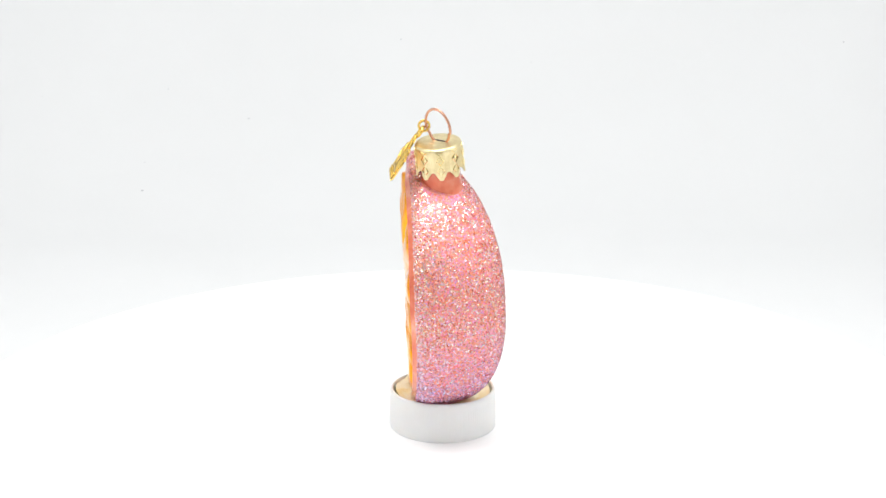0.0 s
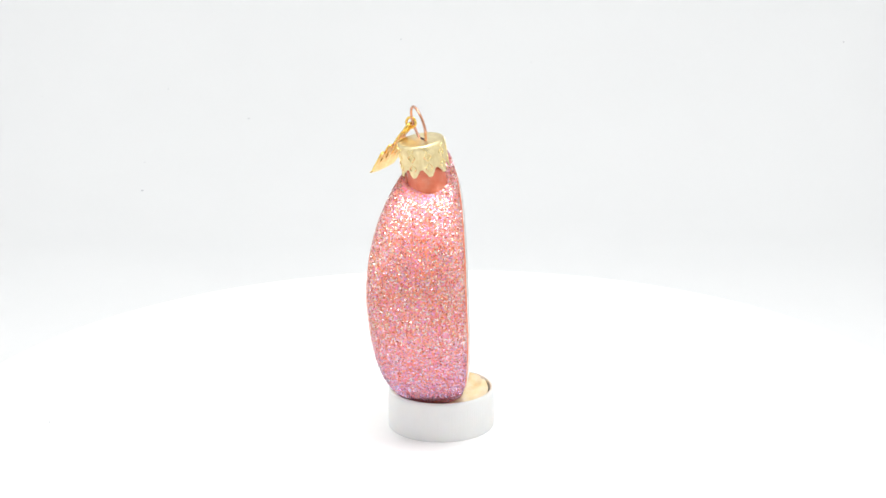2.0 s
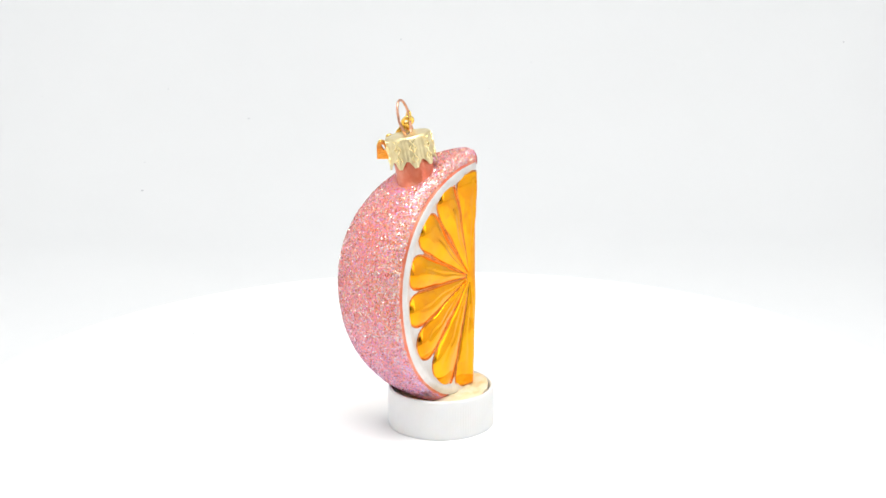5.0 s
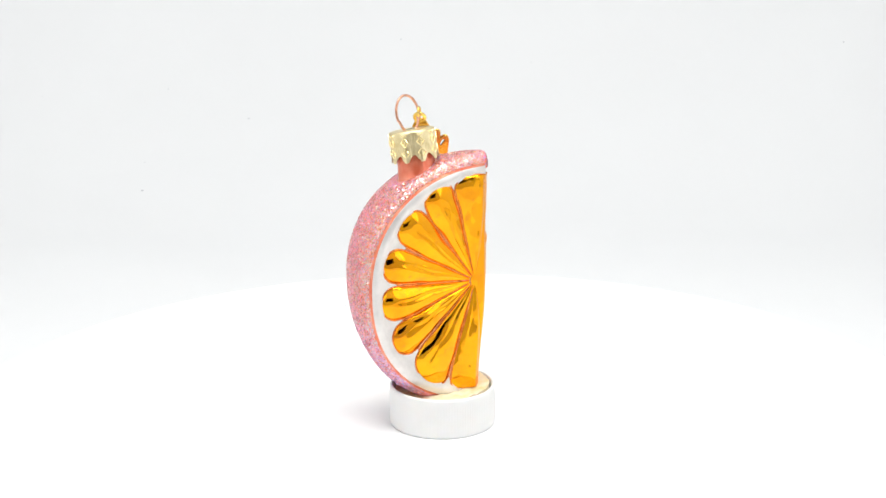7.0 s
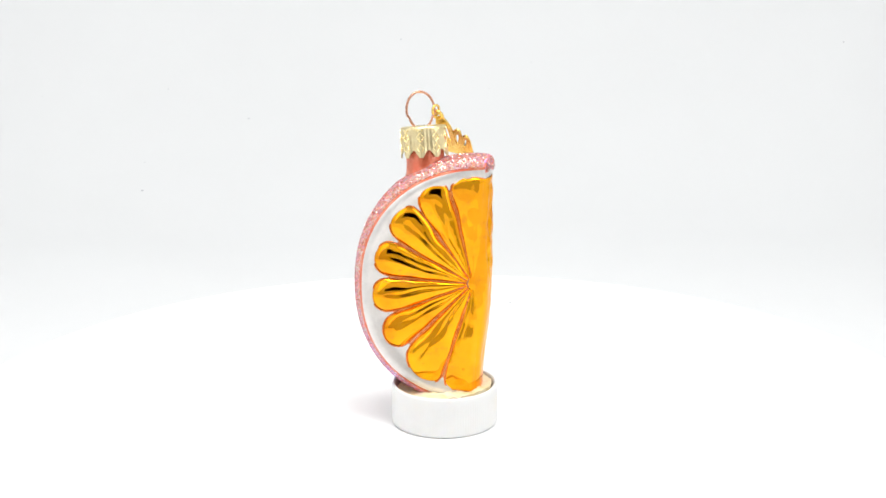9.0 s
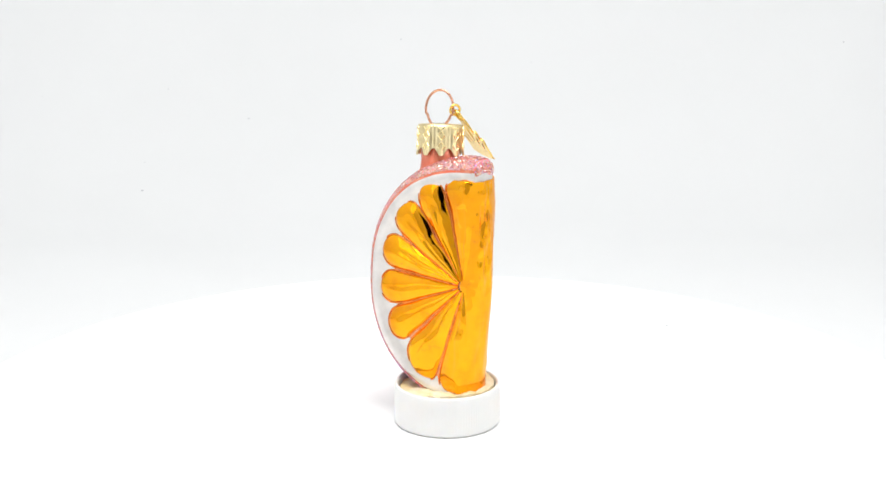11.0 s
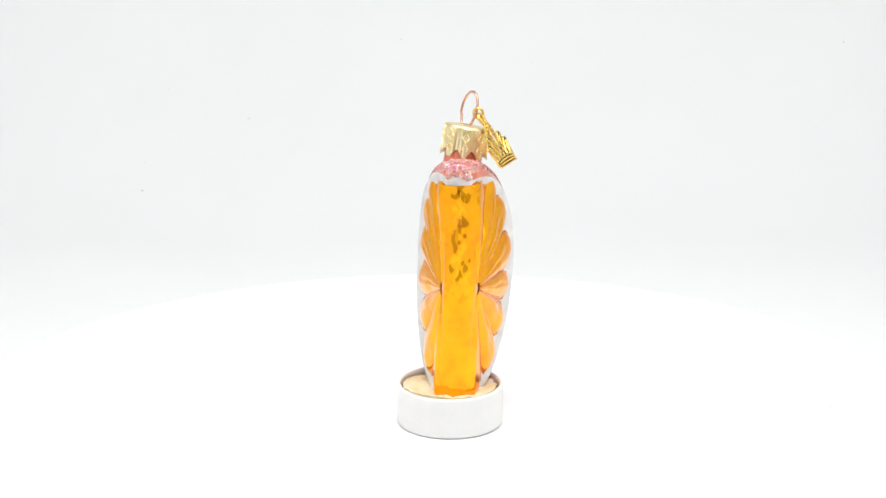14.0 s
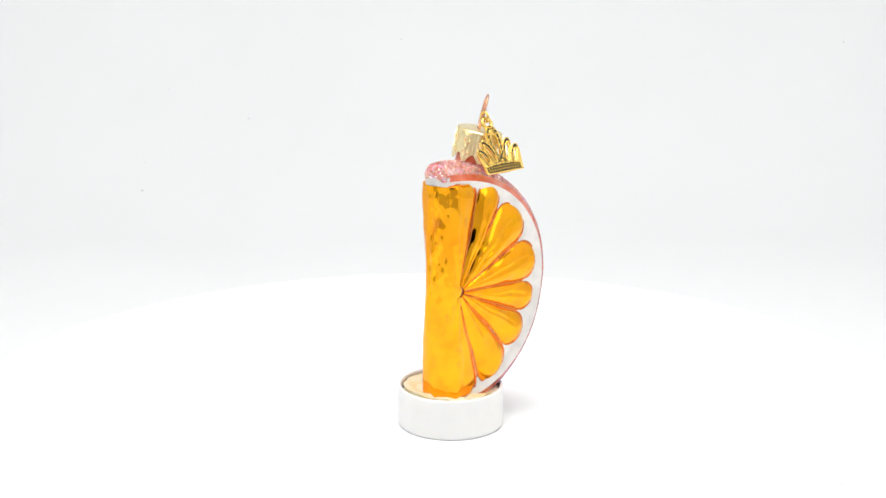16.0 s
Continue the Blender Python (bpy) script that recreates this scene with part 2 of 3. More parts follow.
    slab("room_ceiling", -1.65, 1.65, -1.75, 0.95, 1.8, 1.85, ROOM, "dim plain room ceiling")


build_tent()

# ---- the turning disc ----
def build_disc():
    root = new("display_turntable")
    tagged(root, "round glossy white turntable disc turning on the paper", "turntable")
    v, f = lathe([(0.0, -9), (170, -9), (173, -8), (174, -6), (174, -1.2), (173.4, -0.3), (172.6, 0), (0.0, 0)], 192)
    part("disc", link_mesh("disc", v, f, ACRYLIC), root)
    v, f = lathe([(0.0, -30), (60, -30), (61, -29), (61, -9.5), (60, -9), (0.0, -9)], 96)
    part("foot", link_mesh("foot", v, f, ACRYLIC), root)
    return root


disc = build_disc()

# ---- the lid that serves as a stand ----
LID_AT = (0.88, -1.42)


def build_lid():
    root = new("bottle_lid")
    tagged(root, "white ribbed plastic bottle lid standing upside down", "lid")
    ribs = 120
    prof = [(0, 0.25), (14.5, 0.25), (15.6, 0.0), (17.1, 0.05), (17.42, 0.4), (17.5, 1.2), (17.5, 3.0), (17.5, 9.8), (17.5, 11.4), (17.45, 12.9), (17.2, 13.5), (16.8, 13.6), (16.4, 13.4), (16.2, 12.6), (16.1, 8.0), (16.0, 3.6), (15.2, 2.6), (0, 2.6)]

    def rib(a, k):
        return (0.035 * math.cos(ribs * a), 0) if 6 <= k <= 7 else (0, 0)

    v, f = lathe(prof, ribs * 6, rib)
    part("shell", link_mesh("shell", v, f, LID), root)
    v, f = lathe([(13.2, 2.4), (13.2, 6.6), (13.5, 7.0), (14.1, 7.0), (14.4, 6.6), (14.4, 2.4)], 96)
    part("seal_ring", link_mesh("seal_ring", v, f, LID), root)
    return root


lid = build_lid()


def build_putty():
    rows = []
    for i in range(15):
        r = 15.6 * i / 14
        row = []
        for j in range(73):
            a = 2 * math.pi * j / 72
            p = Vector((r * math.cos(a), r * math.sin(a), 0))
            h = 11.7 - 0.09 * p.x + 0.9 * noise.noise(p * 0.16) + 0.7 * noise.noise(p * 0.5) + 0.9 * (i / 14) ** 5
            row.append((p.x, p.y, h))
        rows.append(row)
    v, f = grid(rows)
    v2, f2 = grid([rows[-1], [(x * 0.98, y * 0.98, 2.6) for x, y, z in rows[-1]]])
    ob = new("putty", link_mesh("putty", *merge((v, f), (v2, f2)), PUTTY))
    return tagged(ob, "lump of cream yellow putty pressed into the lid", "putty")


putty = build_putty()

# ---- the glass ornament: a half slice of orange ----
CU, CZ = -13.0, 48.3             # middle of its straight front
SEMI_U, SEMI_Z = 39.4, 39.2
POWER = 2.2


def mid(u):
    """Middle plane of the slice, which stands a little askew."""
    return -4.2 - 0.053 * (u - CU)


def half_width(u):
    return 4.4 + 0.281 * (u - CU) - 0.6 * math.exp(-(u - CU) / 0.8)


def rim_point(th):
    """Outline of the cut face at a heading from its front's middle."""
    c, s = abs(math.cos(th)), math.sin(th)
    n = POWER - 0.08 * s / (abs(s) + 0.1)
    return ((c / SEMI_U) ** n + (abs(s) / SEMI_Z) ** n) ** (-1 / n)


def face_point(side, th, q, lift=0.0):
    k = rim_point(th) * q
    u, z = CU + k * abs(math.cos(th)), CZ + k * math.sin(th)
    w = min(1.0, max(0.0, (q - 0.88) / 0.07))
    puff = 1.5 * w * w * (3 - 2 * w) - 1.6 * max(0.0, (q - 0.92) / 0.08) ** 2
    puff *= min(1.0, max(0.0, (u - CU) / 14))
    puff += 0.2 * noise.noise(Vector((u * 0.2, z * 0.2, side))) * w * (1 - q) * 5
    return (u, mid(u) + side * (half_width(u) + puff + lift), z)


ROOT_AT = (0.88, -6.0, 8.0)


def recede(x, z):
    """The straight front draws back towards the foot of the slice."""
    w = min(1.0, max(0.0, (CZ - 2 - z) / 34))
    return 2.4 * w * w * (3 - 2 * w) * max(0.0, 1 - (x - CU) / 24)


def lean(z):
    """The slice is blown slightly crooked from foot to neck."""
    low = min(1.0, max(0.0, (CZ - z) / 30))
    return 1.2 * low - 0.35 * math.sin(math.pi * min(1.0, max(0.0, (z - CZ + 8) / 44)))


def local(verts):
    return [(x + recede(x, z) - ROOT_AT[0], y + lean(z) - ROOT_AT[1], z - ROOT_AT[2]) for x, y, z in verts]


def rind_point(th, s):
    """Across the rind: s from -1 to 1 between the two cut faces."""
    a, b = face_point(-1, th, 1.0), face_point(1, th, 1.0)
    nose = max(0.0, 1 - abs(s) ** 2.4) ** (1 / 1.7)
    out = (3.4 + 1.1 * math.cos(th) ** 2) * nose
    wide = 1.0 + 0.13 * (1 - s * s)
    y = mid(a[0]) + s * (b[1] - a[1]) / 2 * wide
    w = Vector((SEMI_U and (abs(a[0] - CU) / SEMI_U) ** (POWER - 1) / SEMI_U, 0, math.copysign((abs(a[2] - CZ) / SEMI_Z) ** (POWER - 1) / SEMI_Z, a[2] - CZ))).normalized()
    return (a[0] + out * w.x, y, a[2] + out * w.z), w


THETAS = [math.pi / 2 * (1 - 2 * i / 96) for i in range(97)]
SEG_AT = (-9.5, 49.0)
CUTS_A = [103, 77, 55, 29, 3, -22.7, -46.7, -76, -102]
CUTS_B = [103, 76, 58, 26, -4, -25, -48, -74, -102]


def notch_radius(deg):
    return 29.6 + (5.0 if deg > 0 else 7.0) * (abs(deg) / 80) ** 2.2


def face_v(u, lift):
    return half_width(u) + lift


def segment_mesh(side, d0, d1, seed):
    """One raised juicy segment of the cut face, creased along its length."""
    rows, n, m = [], 20, 26
    for i in range(m + 1):
        q = i / m
        row = []
        for j in range(n + 1):
            s = j / n
            deg = d0 + (d1 - d0) * (0.025 + 0.95 * s) + 1.5 * noise.noise(Vector((q * 3.5, 2.0 * s, seed * 1.7)))
            wave = math.cos(math.pi / 2 * s) if d0 > 99 else math.cos(math.pi / 2 * (1 - s)) if d1 < -99 else math.sin(math.pi * s)
            swell = max(0.0, wave) ** 0.6
            r_out = notch_radius(deg) - 2.9 + 6.0 * max(0.0, wave) ** 0.48
            r = 2.0 + (r_out - 2.0) * q
            th = math.radians(deg)
            u, z = SEG_AT[0] + r * math.cos(th), SEG_AT[1] + r * math.sin(th)
            u = max(u, CU + 0.15)
            z = min(max(z, CZ - 35.6), CZ + 35.9 + 0.2 * math.sin(u * 1.1))
            end = (1 - max(0.0, (q - 0.8) / 0.2) ** 2.5) ** 0.6 if q > 0.8 else min(1.0, 0.35 + q * 1.2)
            p = Vector((u * 0.22, z * 0.22, seed * 3.1))
            fade = max(0.0, math.sin(math.pi * min(1, q / 0.88))) ** 0.7
            fold = 0.42 + 0.14 * noise.noise(p * 0.5)
            crease = 0.75 * math.exp(-((s - fold) / 0.075) ** 2) * fade
            crease += 0.4 * math.exp(-((s - fold - 0.3) / 0.05) ** 2) * fade * max(0.0, min(1.0, 0.5 + 2 * noise.noise(Vector((seed, 3.3, 1.7)))))
            lift = 2.1 * swell * end - 0.5 * crease * swell + (0.40 * noise.noise(p * 0.8) + 0.08 * noise.noise(p * 2.2) + 0.26 * noise.noise(Vector((s * 5.0, q * 1.6, seed * 2.3))) * fade) * swell * end
            if d0 > 99 or d1 < -99:
                lift *= min(1.0, 0.08 + (s if d0 > 99 else 1 - s) / 0.3)
            if u < CU + 1.6:
                lift *= max(0.0, (u - CU) / 1.6) ** 0.6
            row.append((u, mid(u) + side * face_v(u, lift - 0.12), z))
        rows.append(row)
    v, f = grid(rows)
    # the lacquer pools darker along the outline
    line = ([] if d0 > 99 else [r[0] for r in rows[3:-1]]) + rows[-1] + ([] if d1 < -99 else [r[-1] for r in rows[-2:2:-1]])
    line = [p for p, after in zip(line, line[1:]) if (Vector(p) - Vector(after)).length > 0.02]
    pool = tube([(x, y + side * 0.12, z) for x, y, z in line], 0.32, 7)
    return link_mesh("segment", local(v), f, ORANGE), link_mesh("outline", local(pool[0]), pool[1], AMBER)


def build_ornament():
    root = new("orange_slice_ornament")
    tagged(root, "blown glass orange slice ornament with pink glitter rind", "ornament")
    # rind
    rows = []
    for th in THETAS:
        rows.append([rind_point(th, math.sin(math.pi / 2 * (2 * j / 28 - 1)))[0] for j in range(29)])
    for c0, c1 in ((0, 1), (27, 28)):
        v, f = grid([r[c0:c1 + 1] for r in rows])
        part("rind_edge", link_mesh("rind_edge", local(v), f, SALMON), root, "bare salmon edge of the rind")
    v, f = grid([r[1:28] for r in rows])
    part("rind", link_mesh("rind", local(v), f, RIND), root, "salmon pink rind crusted with glitter")
    # cut faces
    for side, cuts in ((1, CUTS_A), (-1, CUTS_B)):
        rows = [[face_point(side, th, (0.02 + (0.964 if side > 0 else 0.932) * i / 29) if i < 30 else 1.0) for th in THETAS] for i in range(31)]
        v, f = grid(rows[29:])
        part("rind_edge", link_mesh("rind_edge", local(v), f, SALMON), root, "bare salmon edge of the rind")
        v, f = grid(rows[:30])
        part("pith", link_mesh("pith", local(v), f, PITH), root, "pearly white pith of the cut face")
        rows = []
        for i in range(16):
            row = []
            for j in range(61):
                deg = 100 - 200 * j / 60
                r = (notch_radius(deg) - 2.8) * i / 15
                u, z = SEG_AT[0] + r * math.cos(math.radians(deg)), SEG_AT[1] + r * math.sin(math.radians(deg))
                u, z = max(u, CU + 0.1), min(max(z, CZ - 36.0), CZ + 35.6)
                row.append((u, mid(u) + side * face_v(u, 0.06), z))
            rows.append(row)
        v, f = grid(rows)
        part("membrane", link_mesh("membrane", local(v), f, COPPER), root, "coppery pink membrane between the segments")
        for k in range(8):
            flesh, pool = segment_mesh(side, cuts[k], cuts[k + 1], k + 20 * side)
            seg = part("segment", flesh, root, "mirror orange juice segment")
            part("outline", pool, seg, "dark amber lacquer line")
    # rounded ends of the rind, down to the straight front
    for th, name in ((math.pi / 2, "rind_end"), (-math.pi / 2, "rind_end")):
        rows = []
        base = [rind_point(th, math.sin(math.pi / 2 * (2 * j / 28 - 1)))[0] for j in range(29)]
        z0 = CZ + math.copysign(SEMI_Z, th)
        fade = [1 - (abs(j - 14) / 14) ** 4 for j in range(29)]
        for k in range(9):
            w = math.pi / 2 * k / 8
            rows.append([(CU - 1.0 * math.sin(w) * e, y, z0 + (z - z0) * math.cos(w)) for (_, y, z), e in zip(base, fade)])
        if th > 0:                      # it droops over the top of the straight front
            for k in range(1, 7):
                low = 1.5 * k / 6
                back = 1.3 if k == 6 else 0.2 * (k / 6) ** 2
                rows.append([(CU - 1.05 * e + back, y, z0 - low * (1.0 + 0.45 * math.sin(y * 0.75 + 1.0) + 0.12 * math.sin(y * 1.7))) for (_, y, z), e in zip(base, fade)])
            crest = rows[:14]
        v, f = grid(rows)
        part(name, link_mesh("rind_end", local(v), f, RIND if th > 0 else SALMON), root)
    # straight front, wrapped round its two edges
    rows = []
    for i in range(161):
        z = CZ - SEMI_Z + 2 * SEMI_Z * i / 160
        row = []
        for j in range(-28, 29):
            p = Vector((j * 0.14, z * 0.16, 4))
            if abs(j) <= 16:
                s = j / 16
                rough = 0.5 + 1.6 * min(1.0, max(0.0, (z - CZ + 4) / 12))
                bulge = 0.8 * (1 - abs(s) ** 3) + rough * (0.30 * noise.noise(p * 0.8) + 0.22 * noise.noise(p * 1.6) + 0.05 * noise.noise(p * 3.5)) * (1 - s * s)
                row.append((CU - bulge, mid(CU) + s * (half_width(CU) + 0.3), z))
            else:
                q = (abs(j) - 16) / 12
                u = CU + (1.3 + 3.6 * max(0.0, 1 - abs(z - SEG_AT[1]) / 20) + 0.25 * noise.noise(p * 2)) * q
                row.append((u, mid(u) + math.copysign(half_width(u) + 0.12 + 0.3 * (1 - q) + 0.12 * math.sin(math.pi * q) * (1 + noise.noise(p)), j), z))
        rows.append(row)
    lo, hi = 5, 153
    v, f = grid(rows[lo:hi + 1])
    part("front_panel", link_mesh("front_panel", local(v), f, ORANGE), root, "mirror orange straight front of the slice")
    for band in (rows[:lo + 3], rows[hi - 2:160]):
        ends = []
        for r in band:
            z = r[0][2]
            side_v = half_width(CU + 2.2) - 0.12
            ends.append([(CU + 2.2, mid(CU + 2.2) - side_v, z)] + [(CU - 0.62 * (1 - abs(s) ** 3) - 0.2 * noise.noise(Vector((s * 1.5, z * 0.3, 9))) * (1 - s * s), mid(CU) + s * (half_width(CU) + 0.22), z) for s in [k / 8 for k in range(-8, 9)]] + [(CU + 2.2, mid(CU + 2.2) + side_v, z)])
        v, f = grid(ends)
        part("pith_end", link_mesh("pith_end", local(v), f, PITH), root)
    # glitter flakes on the rind
    verts, faces = [], []
    for k in range(24500):
        th, s = rng.uniform(-1.5, 1.56), math.sin(math.pi / 2 * rng.uniform(-0.97, 0.97))
        p, w = rind_point(th, s)
        a2, b2 = Vector(rind_point(th, min(s + 0.01, 1.0))[0]), Vector(rind_point(th + 0.01, s)[0])
        if k >= 24000:                  # over the blunt top end
            i, j = rng.randrange(2, 13), rng.randrange(1, 27)
            p, b2, a2 = (Vector(crest[i][j]), Vector(crest[i + 1][j]), Vector(crest[i][j + 1]))
            w = Vector((-0.9, 0, 0.4))
            p = p.lerp(b2, rng.random()) + (a2 - p) * rng.random()
            a2, b2 = p + Vector((0, 0.1, 0)), p + Vector((0.04, 0, 0.09))
        p = Vector(p)
        n = (a2 - p).cross(b2 - p).normalized()
        n = -n if n.dot(w) < 0 else n
        if math.hypot(p.x - 10.9, p.y + 6) < 6.7 and p.z > 60 or p.z < 12 + 2 * rng.random():
            continue
        n = (n + rng.choice((0.12, 0.22, 0.55)) * Vector((rng.gauss(0, 1), rng.gauss(0, 1), rng.gauss(0, 1)))).normalized()
        t1 = n.orthogonal().normalized()
        t2 = n.cross(t1)
        r, spin, c = rng.uniform(0.16, 0.34), rng.uniform(0, 1.57), p + w * 0.1
        o = len(verts)
        for k in range(4):
            g = spin + k * math.pi / 2
            verts.append(tuple(c + r * (math.cos(g) * t1 + math.sin(g) * t2)))
        faces.append((o, o + 1, o + 2, o + 3))
    me = bpy.data.meshes.new("glitter")
    me.from_pydata([tuple(c * MM for c in q) for q in local(verts)], [], faces)
    me.materials.append(FLAKE)
    tagged(part("glitter", me, root, "loose iridescent pink glitter flakes"), kind="stuff")
    return root


ornament = build_ornament()

CAP_AT = (8.9, -5.7, 89.5)
CAP_TURN = Euler((radians(8.5), radians(7.0), 0))


def build_cap():
    m = Matrix.LocRotScale([c * MM for c in local([CAP_AT])[0]], CAP_TURN, None)
    v, f = lathe([(8.8, -10.5), (7.4, -8.2), (6.5, -5.5), (6.2, -2.5), (6.2, 1.0), (6.1, 6.0), (5.6, 8.0)], 64, lambda a, k: (0.25 * noise.noise(Vector((2 * math.cos(a), 2 * math.sin(a), k))), 0))
    part("neck", link_mesh("neck", v, f, SALMON), ornament, "salmon glass neck", m)
    teeth = 9

    def tooth(a):
        w = (a * teeth / (2 * math.pi)) % 1.0
        d = abs(w - 0.5) * 2            # 0 at the tip, 1 in the notch
        return 2.3 * min(1.0, max(0.0, (d - 0.25) / 0.6)) ** 0.8

    def outer(a, k):
        flare = 0.30 * math.cos(teeth * a + math.pi) + 0.08 * math.cos(4 * teeth * a)
        if k == 0:
            return (flare, tooth(a))
        if k == 1:
            return (flare * 0.8, tooth(a) * 0.45)
        return (flare * (0.8, 0.7, 0.5, 0.3)[k - 2] if k < 6 else 0.1 * math.cos(5 * teeth * a) if k == 6 else 0, 0)

    prof = [(7.55, -1.0), (7.45, 1.0), (7.35, 2.9), (7.35, 5.0), (7.4, 7.2), (7.4, 8.2), (7.15, 8.85), (6.4, 9.05), (5.2, 9.0), (3.0, 9.2), (0.0, 9.25)]
    inner = [(0.0, 8.9), (6.3, 8.6), (7.05, 7.8), (7.3, -1.0)]
    v, f = merge(lathe(prof, 360, outer), lathe(inner, 360, lambda a, k: (outer(a, 0)[0], tooth(a)) if k == 3 else (0, 0)))
    cap = part("cap", link_mesh("cap", v, f, CAP_GOLD), ornament, "pale gold crimped metal cap", m)
    # pressed diamonds with chevrons between them
    frame_pts = [(0, 0, 1.5), (0, 1.15, 0), (0, 0, -1.5), (0, -1.15, 0)]
    dia = link_mesh("diamond", *tube(frame_pts, 0.24, 5, True), CAP_LINE, False)
    vee = link_mesh("chevron", *tube([(0, -1.0, 0.75), (0, 0, 0), (0, 1.0, 0.75)], 0.22, 5), CAP_LINE, False)
    bm = bmesh.new()
    bmesh.ops.create_icosphere(bm, subdivisions=1, radius=0.32 * MM)
    dot = bpy.data.meshes.new("stud")
    bm.to_mesh(dot)
    bm.free()
    dot.materials.append(CAP_LINE)
    for k in range(teeth):
        g = 2 * math.pi * (k + 0.5) / teeth
        turn = Matrix.Rotation(g, 4, "Z")
        for z in (1.9, 5.5):
            part("diamond", dia, cap, at=turn @ Matrix.Translation((7.52 * MM, 0, z * MM)))
            part("stud", dot, cap, at=turn @ Matrix.Translation((7.45 * MM, 0, z * MM)))
        for z, flip in ((7.3, 1),):
            part("chevron", vee, cap, at=turn @ Matrix.Translation((7.48 * MM, 0, z * MM)) @ Matrix.Diagonal((1, 1, flip, 1)))
    # no opening is cut: a thin dark disc paints the slot's shade
    v, f = lathe([(0.0, 9.26), (0.9, 9.26), (1.0, 9.3), (0.9, 9.34), (0.0, 9.34)], 24)
    v = [(x * 2.1, y * 0.5, z) for x, y, z in v]
    part("slot", link_mesh("slot", v, f, SLOT_SHADE), cap, "dark disc with the wire slot's shade put into its colour", Matrix.Translation((0.25 * MM, 0.8 * MM, -0.03 * MM)) @ Matrix.Rotation(radians(30.7), 4, "Z"))
    # wire loop
    n, r = Vector((-0.51, 0.86, 0)), Vector((0.86, 0.51, 0))
    up = (Vector((0, 0, 1)) * math.cos(radians(15)) - n * math.sin(radians(15)))
    c = Vector((11.0, -7.4, 103.3))
    pts = []
    for k in range(61):
        g = radians(-68 + 316 * k / 60)
        pinch = 1.0 if math.sin(g) > -0.3 else 0.9
        pts.append(tuple(c + 4.6 * pinch * math.cos(g) * r + 6.0 * math.sin(g) * up))
    v, f = tube(pts, 0.42, 10)
    part("wire_loop", link_mesh("wire_loop", local(v), f, WIRE), ornament, "bent copper wire loop")
    return cap


cap = build_cap()

# ---- the crown charm on the wire loop ----
CHARM_AT = Vector((6.9, -10.0, 103.6))


def charm_axes():
    across = Vector((0.945, -0.31, 0.05)).normalized()
    down = Vector((-3.6, -9.4, -15.6)).normalized()
    across = (across - down * across.dot(down)).normalized()
    m = Matrix((across, -down, across.cross(-down))).transposed().to_4x4()
    return m


